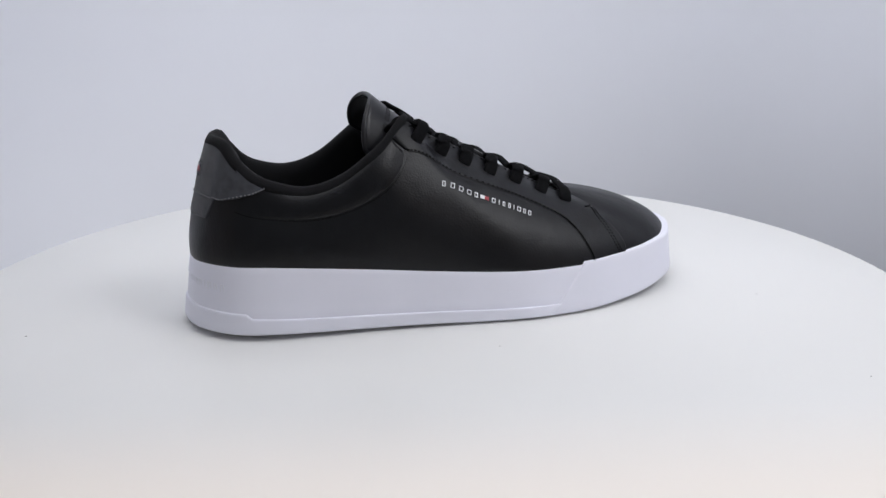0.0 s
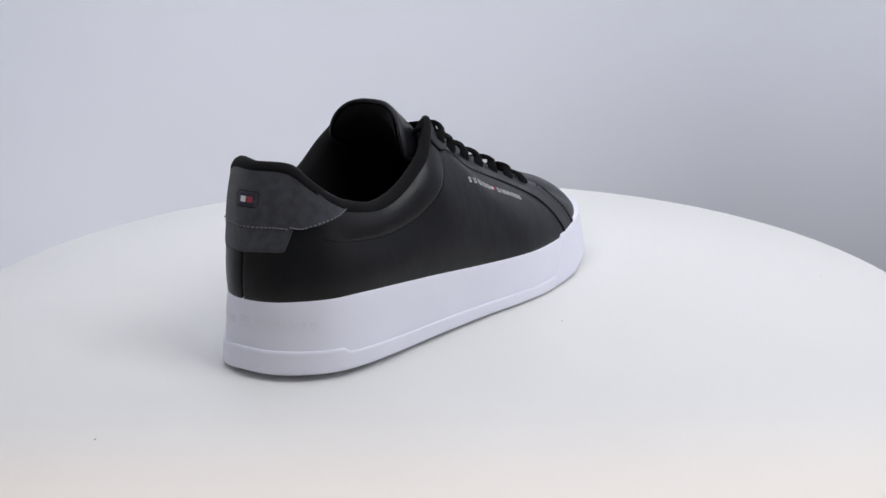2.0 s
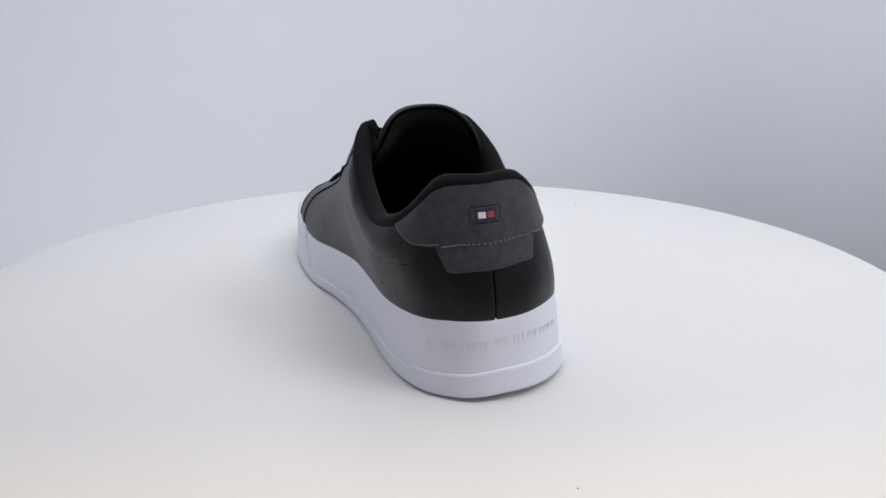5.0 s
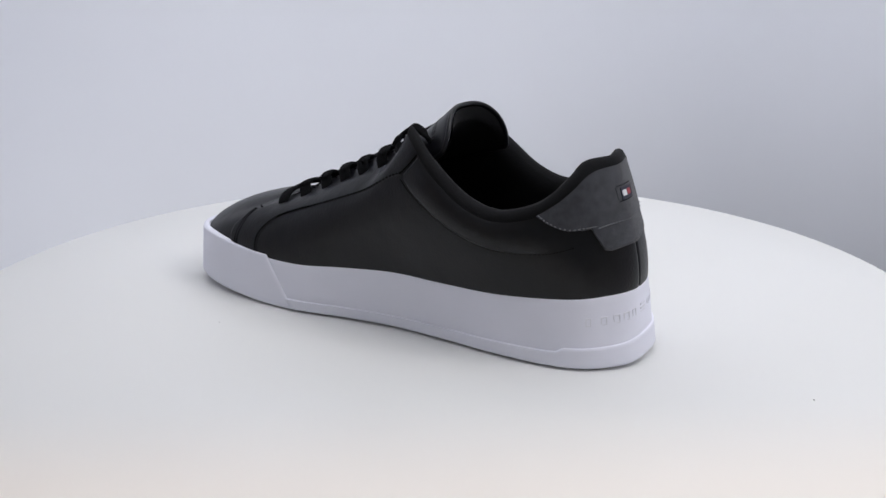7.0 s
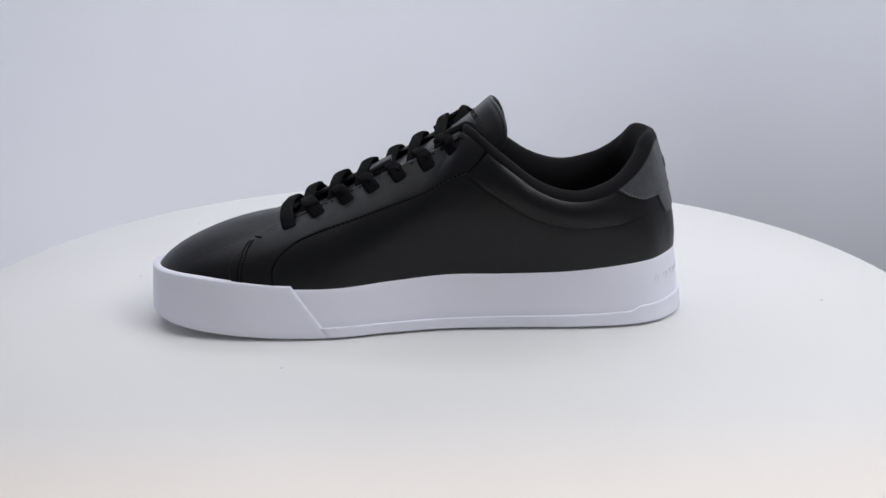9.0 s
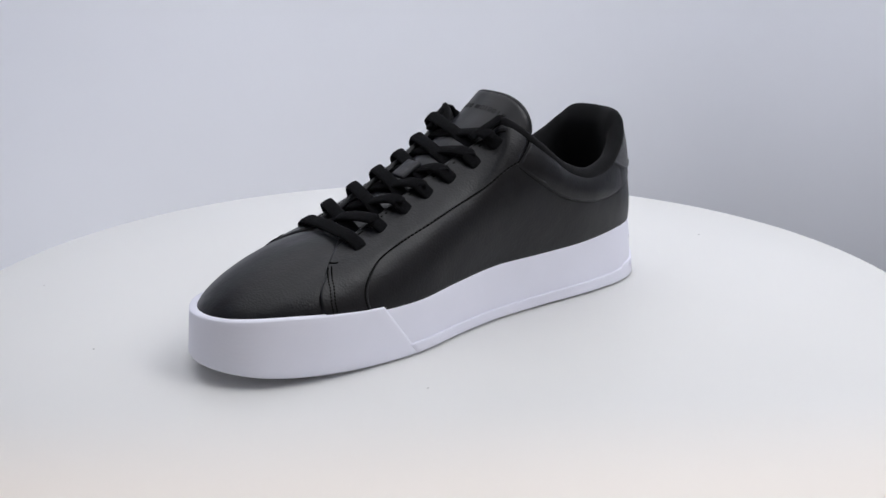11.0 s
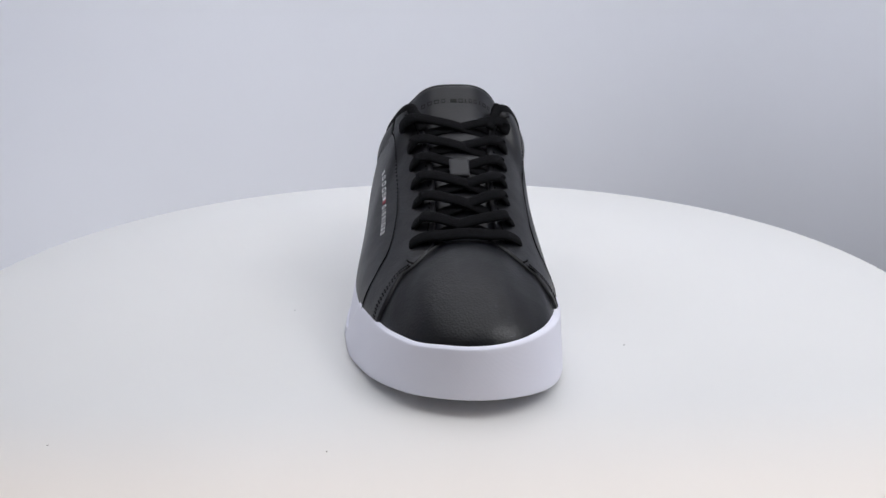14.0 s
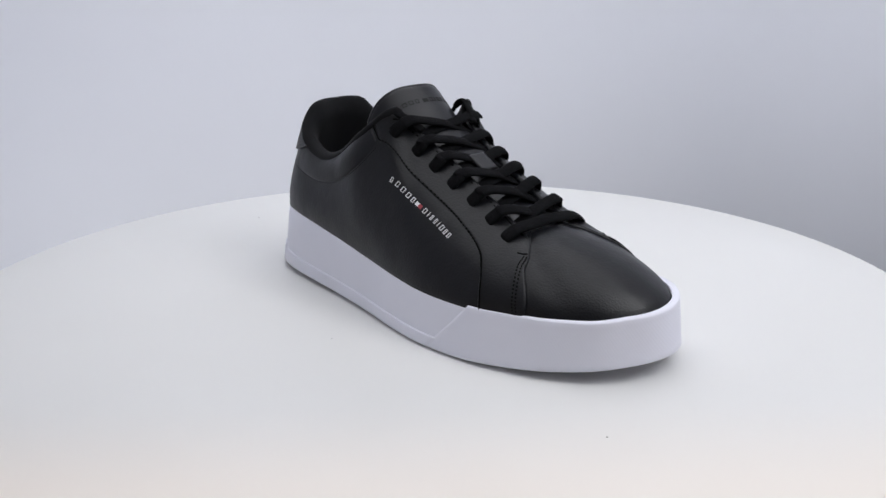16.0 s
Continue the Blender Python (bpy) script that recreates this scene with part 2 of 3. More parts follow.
def turntable():
    top = new("turntable")
    top.location = (HUB[0], HUB[1], 0)
    tagged(top, "round white laminate turntable carrying the shoe", "turntable")
    r = RIM
    part("platter", lathe([(q, z + TOP) for q, z in ((0, -0.004), (r - 0.002, -0.004), (r - 0.0003, -0.003), (r, -0.0018), (r - 0.0006, -0.0006), (r - 0.002, 0), (r * 0.6, 0), (0, 0))]), DISC, top)
    part("base_drum", lathe([(0, BASE), (0.2, BASE), (0.2, BASE + 0.02), (0.07, BASE + 0.04), (0.07, -0.06), (0.2, -0.03), (r - 0.008, -0.022), (r - 0.006, -0.0065), (0, -0.0065)], 96), DARK, top, "black turntable base")
    for x, y, r in ((-0.218, -0.050, 0.0005), (0.2096, -0.1161, 0.0004), (0.0466, 0.1134, 0.0004), (0.1893, 0.0014, 0.0004), (0.0343, -0.0723, 0.0004)):
        bm = bmesh.new()
        bmesh.ops.create_icosphere(bm, subdivisions=1, radius=r, matrix=Matrix.Translation((x, y, TOP + r * 0.3)) @ Matrix.Diagonal((1.4, 1, 0.5, 1)))
        part("speck", bm, SPECK, top, "dark speck of dust")
    return top


backdrop()
floor()
ceiling()
table = turntable()


# ---- the shoe ----
shoe = tagged(new("sneaker"), "black leather low sneaker with white sole and grey suede heel", "sneaker")


def midsole():
    """Cupsole: rounded bottom edge, leaning side wall, rounded top edge and a shelf for the upper."""
    s = np.linspace(0, COUNT, 321)[:-1]
    x = ring(OUTLINE, s)[:, 0]
    zb, zt = spring(x) + ring(LIFT, s)[:, 0], ring(SOLE_TOP, s)[:, 0]
    rows = []
    centre = np.stack([x * 0.9, np.full_like(x, 11.0), zb + 0.3], -1)
    rows.append(centre)
    for out, dz in ((-8, 0), (-5.5, 0.05), (-4.2, 0.6), (-1.6, 0.8), (-0.5, 1.2), (0, 2.2)):
        rows.append(wall(s, zb + dz, out))
    for f in (0.35, 0.65, 0.88):
        rows.append(wall(s, zb + 2.2 + (zt - zb - 2.2) * f, 0))
    for out, dz in ((-0.15, -0.9), (-0.5, -0.25), (-1.2, 0), (-3, -0.8), (-6, -3), (-12, -4)):
        rows.append(wall(s, zt + dz, out))
    bm = bmesh.new()
    grid_into(bm, np.stack(rows, 1), close_u=True)
    return part("midsole", bm, RUBBER, shoe, "white rubber cupsole")


def sole_point(S, V):
    """Side of the sole: V is the height above the underside in mm."""
    z = spring(ring(OUTLINE, S)[..., 0]) + ring(LIFT, S)[..., 0] + V
    return wall(S, z, 0)


def sole_normal(S, V):
    n = outward(S)
    return np.concatenate([n, np.zeros_like(n[..., :1])], -1)


midsole()


def sole_strip():
    """Raised strip low on the sole, from one toe joint round the heel to the other; it steps up to the heel bumper."""
    u = np.unique(np.concatenate([np.linspace(-9.2, 9.25, 170), np.linspace(-3.75, -3.3, 9), np.linspace(3.1, 3.5, 9), [-9.19, 9.24]]))
    w = eased(11, 0.03)
    top = np.interp(u, [-9.2, -7, -5, -3.62, -3.44, -1.7, 0, 1.7, 3.22, 3.4, 5, 7, 9.25], [7, 7.2, 8, 9.0, 11.2, 12.3, 13, 13, 12.5, 10.0, 9, 8, 7])
    V = 1.4 + (top[:, None] - 1.4) * w[None]
    S = np.repeat(u[:, None], len(w), 1)
    S = S + np.clip(np.abs(S) - 8.6, 0, 1) * np.sign(S) * 0.25 * w[None]
    return part("sole_strip", shell(sole_point, sole_normal, S, V, 1.0, 1.0, 0.6), RUBBER, shoe, "raised white rubber strip stepping up round the heel")


sole_strip()


def toe_foxing():
    """Ribbed toe strip with slanted ends, a little higher than the sole's edge."""
    u, w = eased(140, 0.004), eased(14, 0.03)
    lo, hi = 9.2 + u * (22.85 - 9.2), 9.95 + u * (22.15 - 9.95)
    S = lo[:, None] + (hi - lo)[:, None] * w[None]
    x = ring(OUTLINE, S)[..., 0]
    zt = ring(SOLE_TOP, S)[..., 0] + 1.1 - spring(x) - ring(LIFT, S)[..., 0]
    V = 1.3 + (zt - 1.3) * w[None]
    return part("toe_foxing", shell(sole_point, sole_normal, S, V, 0.8, 3.0, 0.6), RIBBED, shoe, "white rubber toe strip with fine diagonal ribs")


toe_foxing()


def sheet(name, low, high, thick, mat, label="", nu=90, nw=30, across=0.03):
    S, V = ruled(low, high, nu, nw, across=across)
    return part(name, shell(upper, normal, S, V, thick), mat, shoe, label)


# vamp under the quarters; the quarters meet at the heel seam
sheet("vamp", [(10.4, 0), (13, 0), (16, 0), (19, 0), (21.8, 0)], [(11.6, 1), (13, 1), (16, 1), (19, 1), (20.2, 1)], 0.0, LEATHER, "smooth black leather toe vamp", 120, 40)
EDGE_OUT = [(11.4, 0), (11.42, 0.17), (11.65, 0.35), (12.1, 0.55), (12.75, 0.71), (13.15, 0.84), (13.3, 1)]
EDGE_IN = [(21.1, 0), (20.98, 0.14), (20.66, 0.31), (20.08, 0.5), (19.4, 0.67), (18.95, 0.83), (18.75, 1)]
sheet("quarter", [(0.015, 0), (0.015, 1)], EDGE_OUT, 1.1, LEATHER, "black leather outer quarter", 40, 130, 0.004)
sheet("quarter", [(31.985, 0), (31.985, 1)], EDGE_IN, 1.1, LEATHER, "black leather inner quarter", 40, 130, 0.004)

# eyestays, stitched along their lower edge
STITCH_OUT = [(7.68, 0.79), (8.5, 0.65), (9.42, 0.58), (9.95, 0.53), (10.36, 0.455), (10.36, 0.33), (10.22, 0.16), (10.18, 0.0)]
STITCH_IN = [(24.42, 0.74), (23.71, 0.562), (22.96, 0.518), (22.45, 0.49), (21.95, 0.475), (21.65, 0.41), (21.68, 0.24), (21.93, 0.0)]
sheet("eyestay", STITCH_OUT, [(7.42, 0.985), (8.9, 0.99), (10.7, 0.99), (12.4, 0.985), (13.05, 0.84), (12.12, 0.555), (11.43, 0.0)], 1.5, LEATHER, "black leather eyestay", 90, 30)
sheet("eyestay", STITCH_IN, [(24.68, 0.985), (23.1, 0.99), (21.3, 0.99), (19.6, 0.985), (19.0, 0.83), (20.06, 0.505), (21.07, 0.0)], 1.5, LEATHER, "black leather eyestay", 90, 30)


def collar_panel(low, high):
    """Padded collar panel: swells between its seam and the top line."""
    S, V = ruled(low, high, 90, 24)
    w = np.linspace(0, 1, 24)[None, :]
    away = np.clip((np.minimum(np.abs(S), np.abs(COUNT - S)) - 2.6) / 2.4, 0, 1)          # flat where the heel counter covers it
    puff = 0.4 + (0.9 + 1.9 * np.sin(np.pi * np.clip(w, 0, 1)) ** 0.7) * away * away * (3 - 2 * away) * np.clip((8.0 - np.minimum(np.abs(S), np.abs(COUNT - S))) / 1.6, 0.08, 1)
    return part("collar_panel", shell(lambda a, b: upper(a, b) + normal(a, b) * puff[..., None], normal, S, V, 0.2, 3.0), LEATHER, shoe, "padded black leather collar panel")


collar_panel([(7.64, 0.78), (6.96, 0.712), (6.2, 0.685), (5.2, 0.658), (3.95, 0.6), (2.4, 0.595)], [(7.38, 0.985), (6.85, 0.985), (6.2, 0.985), (5.2, 0.985), (3.9, 0.985), (2.4, 0.985)])
collar_panel([(24.45, 0.735), (24.96, 0.715), (25.7, 0.69), (26.6, 0.648), (28.0, 0.54), (29.5, 0.528)], [(24.72, 0.985), (25.15, 0.985), (25.8, 0.985), (26.8, 0.985), (28.0, 0.985), (29.5, 0.985)])

# suede heel counter with its stepped lower edge
COUNTER_S = [-3.75, -3.3, -2.7, -2.0, -1.68, -1.62, -1.2, 0, 1.2, 1.36, 1.42, 1.8, 2.5, 3.25, 3.85]
COUNTER_V = [0.97, 0.82, 0.68, 0.61, 0.60, 0.40, 0.365, 0.37, 0.395, 0.425, 0.595, 0.61, 0.71, 0.85, 0.98]


def counter_low(s):
    """Height of the counter's lower edge, its corners slightly rounded."""
    k = np.linspace(-0.12, 0.12, 9)
    return np.mean([np.interp(s + d, COUNTER_S, COUNTER_V) for d in k], axis=0)


def heel_counter():
    u, w = np.unique(np.concatenate([np.linspace(-3.75, 3.85, 110), np.linspace(-1.85, -1.45, 14), np.linspace(1.22, 1.6, 14)])), eased(26, 0.035)
    lo = counter_low(u)[:, None]
    V = lo + (0.99 - lo) * w[None]
    S = u[:, None] * (1 + 0.6 * np.clip(0.6 - V, 0, 0.3))          # the tab's sides stand upright
    swell = 1.0 + 0.8 * np.sin(np.pi * np.clip((V - 0.55) / 0.45, 0, 1)) ** 0.8
    return part("heel_counter", shell(lambda a, b: upper(a, b) + normal(a, b) * swell[..., None], normal, S, V, 0.8, 2.5), SUEDE, shoe, "dark grey suede heel counter with stepped tab")


heel_counter()


def collar_lining():
    """Rolled knit edge of the collar and the lining down to the insole."""
    s = np.linspace(-8.6, 8.6, 220)
    n = outward(s)
    n = np.concatenate([n, np.zeros_like(n[:, :1])], -1)
    t = ring(TOPLINE, s)
    foot = wall(s, ring(SOLE_TOP, s)[:, 0], -9)
    ends = np.clip((8.6 - np.abs(s)) / 0.6, 0.15, 1)[:, None] * np.interp(s, [-3.5, -1.5, 0, 1.5, 3.5], [1.1, 0.95, 0.58, 0.62, 0.95])[:, None]
    rows = []
    for out, up in ((1.6, -3.2), (2.6, -1.5), (2.4, 0.8), (0.9, 3.0), (-1.6, 4.0), (-4.2, 3.3), (-6.2, 0.8), (-7.2, -4), (-7.4, -10)):
        rows.append(t + (n * out + np.array([0, 0, up])) * (ends if up > 0 else 1))
    rows += [rows[-1] * 0.5 + foot * 0.5, foot]
    bm = bmesh.new()
    grid_into(bm, np.stack(rows, 1))
    return part("collar_lining", bm, LINING, shoe, "black knitted mesh collar lining")


def insole():
    s = np.linspace(0, COUNT, 161)[:-1]
    edge = wall(s, ring(SOLE_TOP, s)[:, 0], -8)
    mid = edge.copy()
    mid[:, 1] = 11
    mid[:, 0] *= 0.9
    bm = bmesh.new()
    grid_into(bm, np.stack([edge, edge * 0.5 + mid * 0.5, mid], 1), close_u=True)
    return part("insole", bm, LINING, shoe, "black insole")


collar_lining()
insole()

# tongue: an arched padded flap
SPINE = [(90, 15, 47), (60, 15, 60.5), (30, 15, 76.3), (2, 14.5, 92), (-17, 14, 105), (-31.5, 14, 117.2)]


def tongue_point(a, b):
    """a across (-1..1), b from the toe end (0) to the free end (1)."""
    c = path(SPINE, b)
    half = np.interp(b, [0, 0.5, 0.8, 1], [17, 23, 30, 34.5])
    drop = np.interp(b, [0, 0.5, 0.8, 1], [4, 9, 18.5, 27])
    back = np.interp(b, [0, 0.6, 1], [0, 2, 18])
    r = np.abs(a)
    x = c[..., 0] - back * r**2.2
    y = c[..., 1] + a * half * (1 - 0.10 * r**3)
    z = c[..., 2] - drop * r**3.0
    return np.stack([x, y, z], -1)


def tongue_normal(a, b):
    e = 0.02
    n = np.cross(tongue_point(a + e, b) - tongue_point(a - e, b), tongue_point(a, np.minimum(b + e, 1)) - tongue_point(a, np.maximum(b - e, 0)))
    n = n / np.linalg.norm(n, axis=-1, keepdims=True)
    return np.where(n[..., 2:3] < 0, -n, n)


def tongue():
    a, w = eased(41, 0.02) * 2 - 1, eased(50, 0.012)
    A = a[None] * np.where(a[None] < 0, np.interp(w, [0, 0.7, 1], [1, 1, 0.97])[:, None], np.interp(w, [0, 0.7, 1], [1, 1, 0.87])[:, None])
    B = w[:, None] * (1 - 0.08 * np.abs(a[None]) ** 6)
    part("tongue", shell(tongue_point, tongue_normal, A, B, 0.9, 1.2), TONGUE, shoe, "arched dark grey leather tongue")
    P, N = tongue_point(A, B), tongue_normal(A, B)
    pad = (5.6 * np.clip((1 - np.abs(a[None]) ** 6), 0, 1) * np.clip((1 - B) * 14 + 0.25, 0, 1) + 0.9)[..., None]
    bm = bmesh.new()
    grid_into(bm, P - N * pad)
    part("tongue_lining", bm, LINING, shoe, "black padded tongue lining")
    # rolled edge round the free end
    u = np.linspace(0, 1, 90)
    ea = np.clip((u - 0.5) / 0.2, -1, 1)
    eb = np.where(u < 0.3, 0.62 + u / 0.3 * 0.30, np.where(u > 0.7, 0.92 - (u - 0.7) / 0.3 * 0.30, 1 - 0.08 * np.abs(ea) ** 6))
    ew = eb / (1 - 0.08 * np.abs(ea) ** 6)
    ea = ea * np.where(ea < 0, np.interp(ew, [0, 0.7, 1], [1, 1, 0.97]), np.interp(ew, [0, 0.7, 1], [1, 1, 0.87]))
    c, n = tongue_point(ea, eb) - tongue_normal(ea, eb) * 0.4, tongue_normal(ea, eb)
    part("tongue_edge", tube(c, n, 1.5, 1.25), TONGUE, shoe, "rolled leather tongue edge")


def tube(c, n, wide, thick, sides=10, power=2.0):
    """A cord of oval section along points c; n is the way its flat side faces."""
    t = np.gradient(c, axis=0)
    t /= np.maximum(np.linalg.norm(t, axis=1, keepdims=True), 1e-9)
    w = np.cross(t, n)
    w /= np.maximum(np.linalg.norm(w, axis=1, keepdims=True), 1e-9)
    m = np.cross(w, t)
    k = np.linspace(0, 2 * np.pi, sides, endpoint=False)
    cx, cy = np.cos(k), np.sin(k)
    cx, cy = np.sign(cx) * np.abs(cx) ** (2 / power), np.sign(cy) * np.abs(cy) ** (2 / power)
    wide, thick = np.broadcast_to(wide, len(c)), np.broadcast_to(thick, len(c))
    pts = c[:, None] + w[:, None] * (cx[None] * wide[:, None])[..., None] + m[:, None] * (cy[None] * thick[:, None])[..., None]
    bm = bmesh.new()
    vs = grid_into(bm, pts, close_v=True)
    bm.faces.new(vs[0][::-1])
    bm.faces.new(vs[-1])
    return bm


tongue()

# laces: (station, height) of the eyelets from the toe up
ROWS_OUT = [(11.68, 0.79), (10.98, 0.785), (10.44, 0.785), (9.94, 0.775), (9.55, 0.79), (9.17, 0.81), (8.25, 0.84)]
ROWS_IN = [(20.34, 0.79), (21.02, 0.805), (21.55, 0.815), (21.97, 0.82), (22.36, 0.82), (22.77, 0.815), (23.47, 0.85)]
THROAT = np.array([0.40, 0.0, 0.917])


def on_upper(s, v, h):
    s, v = np.array(float(s)), np.array(float(v))
    return upper(s, v) + normal(s, v) * h


def edge_at(x, side):
    """Station of the eyestay's edge that lies x mm along the shoe."""
    s = np.linspace(8.0, 13.2, 300) if side < 0 else np.linspace(24.0, 18.8, 300)
    return s[np.argmin(np.abs(ring(TOPLINE, s)[:, 0] - x))]


def lace(near, side, target, over, straight=None, hump=0.0):
    """One visible run of lace: out of an eyelet, forward over the edge, across the throat and under the other edge."""
    s, v = near
    eye = on_upper(s, v, 0)
    n0 = normal(np.array(float(s)), np.array(float(v)))
    es = edge_at(eye[0] + (2 if straight else 3.5), side)
    edge = on_upper(es, 1.0, 2.6) + THROAT * hump
    mid_s = on_upper((s * 0.45 + es * 0.55), v + (1 - v) * 0.5, 3.3 + hump)
    lean = (edge - eye) / np.linalg.norm(edge - eye)
    pts = [eye + n0 * 0.3 - lean * 3.0, eye + n0 * 2.2 - lean * 1.6, eye + n0 * 3.1 + lean * 3.5, mid_s, edge]
    if straight:
        pts[3] = (pts[2] + edge) / 2 + n0 * 0.5
    norms = [n0, n0, n0, n0 * 0.6 + THROAT * 0.4, n0 * 0.2 + THROAT * 0.8]
    if straight:
        q = lace_start(straight, -side)
        pts += [(edge + q[0][-1]) / 2 + THROAT * 1.0] + q[0][::-1]
        norms += [THROAT] + q[1][::-1]
    else:
        ts = edge_at(target, -side)
        e = on_upper(ts, 1.0, -1.6)
        mid = (edge + e) / 2 + THROAT * over
        pts += [edge * 0.6 + mid * 0.4 + THROAT * 0.3, mid, mid * 0.4 + e * 0.6 - THROAT * 0.4, e - THROAT * 1.2, e + (e - edge) * 0.12 - THROAT * 3]
        norms += [THROAT] * 5
    u = np.linspace(0, 1, 48)
    c, n = path(pts, u), path(norms, u)
    wide = 3.5 * np.interp(u, [0, 0.05, 0.12, 0.88, 0.95, 1], [0.7, 1.05, 1.08, 1.08, 1.05, 0.7] if straight else [0.7, 1.05, 1.08, 1, 1, 1])
    return part("lace", tube(c, n, wide, 1.3, 12, 2.6), LACE, shoe, "flat black cotton lace")


def lace_start(near, side):
    """First points of a run, from its eyelet to the edge."""
    s, v = near
    eye = on_upper(s, v, 0)
    n0 = normal(np.array(float(s)), np.array(float(v)))
    es = edge_at(eye[0] + 2, side)
    edge = on_upper(es, 1.0, 2.6) + THROAT * 1.8
    lean = (edge - eye) / np.linalg.norm(edge - eye)
    return [eye + n0 * 0.3 - lean * 3.0, eye + n0 * 2.2 - lean * 1.6, eye + n0 * 3.1 + lean * 3.5, (eye + n0 * 3.1 + lean * 3.5 + edge) / 2 + n0 * 0.5, edge], [n0, n0, n0, n0 * 0.6 + THROAT * 0.4, n0 * 0.2 + THROAT * 0.8]


lace(ROWS_OUT[0], -1, 0, 0, ROWS_IN[0], hump=1.8)
for k in range(1, 7):
    x_in, x_out = (float(on_upper(*rows[k - 1], 0)[0]) for rows in (ROWS_IN, ROWS_OUT))
    y_in, y_out = (float(on_upper(*rows[k], 0)[0]) for rows in (ROWS_IN, ROWS_OUT))
    low = -1.5 if k == 4 else 0.0
    lace(ROWS_OUT[k], -1, y_in * 0.35 + x_in * 0.65, (1.5 if k != 1 else 0.2) + low, hump=(0, 2.4, 2.2, 1.4, 0.9, 1.2, 3.0)[k])
    lace(ROWS_IN[k], 1, y_out * 0.35 + x_out * 0.65, (-0.5 if k != 1 else 2.0) + low, hump=(0, 2.6, 2.4, 1.6, 0.9, 0.9, 2.8)[k])

# the lace's last turns, over the tips of the eyestays and down inside
for side, pts in ((-1, [(-2, -4.5, 98), (-8, -7, 102), (-14, -10, 105.3), (-19, -11.5, 107.2), (-24, -11.5, 105.3), (-27, -8, 100)]),
                  (1, [(-2, 32.5, 98), (-8, 35.5, 102.3), (-14, 37.5, 105.8), (-18, 38.5, 107.8), (-23, 38, 105.5), (-26, 35.5, 100)])):
    u = np.linspace(0, 1, 30)
    way = np.array([0.35, side * 0.35, 0.87])
    part("lace", tube(path(pts, u), np.repeat(way[None], 30, 0), 2.4, 1.2, 12, 2.6), LACE, shoe, "flat black cotton lace")

# lace keeper on the tongue
A, B = np.meshgrid(eased(9, 0.06) * 0.46 - 0.26, 0.39 + eased(12, 0.05) * 0.08, indexing="ij")
part("tongue_loop", shell(lambda a, b: tongue_point(a, b) + tongue_normal(a, b) * 4.4, tongue_normal, A, B, 0.9, 0.9), KEEPER, shoe, "dark grey leather lace keeper")


# ---- stitching ----
def stitches(curve, count, lift, mat, point=None, norm=None, name="stitching", label="", long=1.75, fat=0.38):
    """A row of short threads laid on a surface."""
    point, norm = point or upper, norm or normal
    u = (np.arange(count) + 0.5) / count
    sv, e = path(curve, u), path(curve, u + 0.3 / count)
    P, N = point(sv[:, 0], sv[:, 1]), norm(sv[:, 0], sv[:, 1])
    T = point(e[:, 0], e[:, 1]) - P
    T /= np.linalg.norm(T, axis=1, keepdims=True)
    Wd = np.cross(N, T)
    verts, faces = [], []
    hexa = [(math.cos(k * math.pi / 3), math.sin(k * math.pi / 3)) for k in range(6)]
    for p, n, t, w in zip(P, N, T, Wd):
        base = len(verts)
        for along, fatness, up in ((-0.5, 0.45, -0.25), (-0.28, 1, 0.1), (0.28, 1, 0.1), (0.5, 0.45, -0.25)):
            for cx, cy in hexa:
                verts.append((p + t * along * long + n * (lift + up + cy * fat * fatness) + w * cx * fat * fatness) * MM)
        for a in range(3):
            for k in range(6):
                faces.append((base + a * 6 + k, base + a * 6 + (k + 1) % 6, base + a * 6 + 6 + (k + 1) % 6, base + a * 6 + 6 + k))
        faces.append(tuple(base + k for k in range(5, -1, -1)))
        faces.append(tuple(base + 18 + k for k in range(6)))
    me = bpy.data.meshes.new(name)
    me.from_pydata([tuple(v) for v in verts], [], faces)
    me.materials.append(mat)
    ob = new(name, me)
    ob.parent = shoe
    if label:
        ob["label"] = label
    return ob


stitches([(s, v + 0.018) for s, v in STITCH_OUT[:4]] + [(s + 0.07, v) for s, v in STITCH_OUT[4:7]] + [(10.25, 0.02)], 66, 1.45, THREAD, label="black thread along the eyestay", long=1.5, fat=0.45)
stitches([(s, v + 0.018) for s, v in STITCH_IN[:4]] + [(s - 0.08, v) for s, v in STITCH_IN[4:7]] + [(21.85, 0.02)], 66, 1.45, THREAD, label="black thread along the eyestay", long=1.5, fat=0.45)
stitches([(8.1, 0.935), (8.9, 0.935), (10.7, 0.935), (11.9, 0.93), (12.4, 0.90)], 50, 1.4, THREAD, label="black thread along the lacing edge", fat=0.42)
stitches([(23.9, 0.935), (23.1, 0.935), (21.3, 0.935), (20.1, 0.93), (19.65, 0.90)], 50, 1.4, THREAD, label="black thread along the lacing edge", fat=0.42)
for d in (0.10, 0.26):
    stitches([(11.37 - 0.6 * d, 0.02), (11.39 - 0.6 * d, 0.17), (11.62 - 0.65 * d, 0.35), (12.04 - 0.8 * d, 0.54), (12.55 - d, 0.67)], 20, 1.42, THREAD, label="black double stitching at the vamp", long=1.15, fat=0.42)
    stitches([(21.1 + 0.5 * d, 0.02), (20.98 + 0.5 * d, 0.14), (20.66 + 0.6 * d, 0.31), (20.1 + 0.75 * d, 0.49), (19.6 + d, 0.62)], 20, 1.42, THREAD, label="black double stitching at the vamp", long=1.15, fat=0.42)
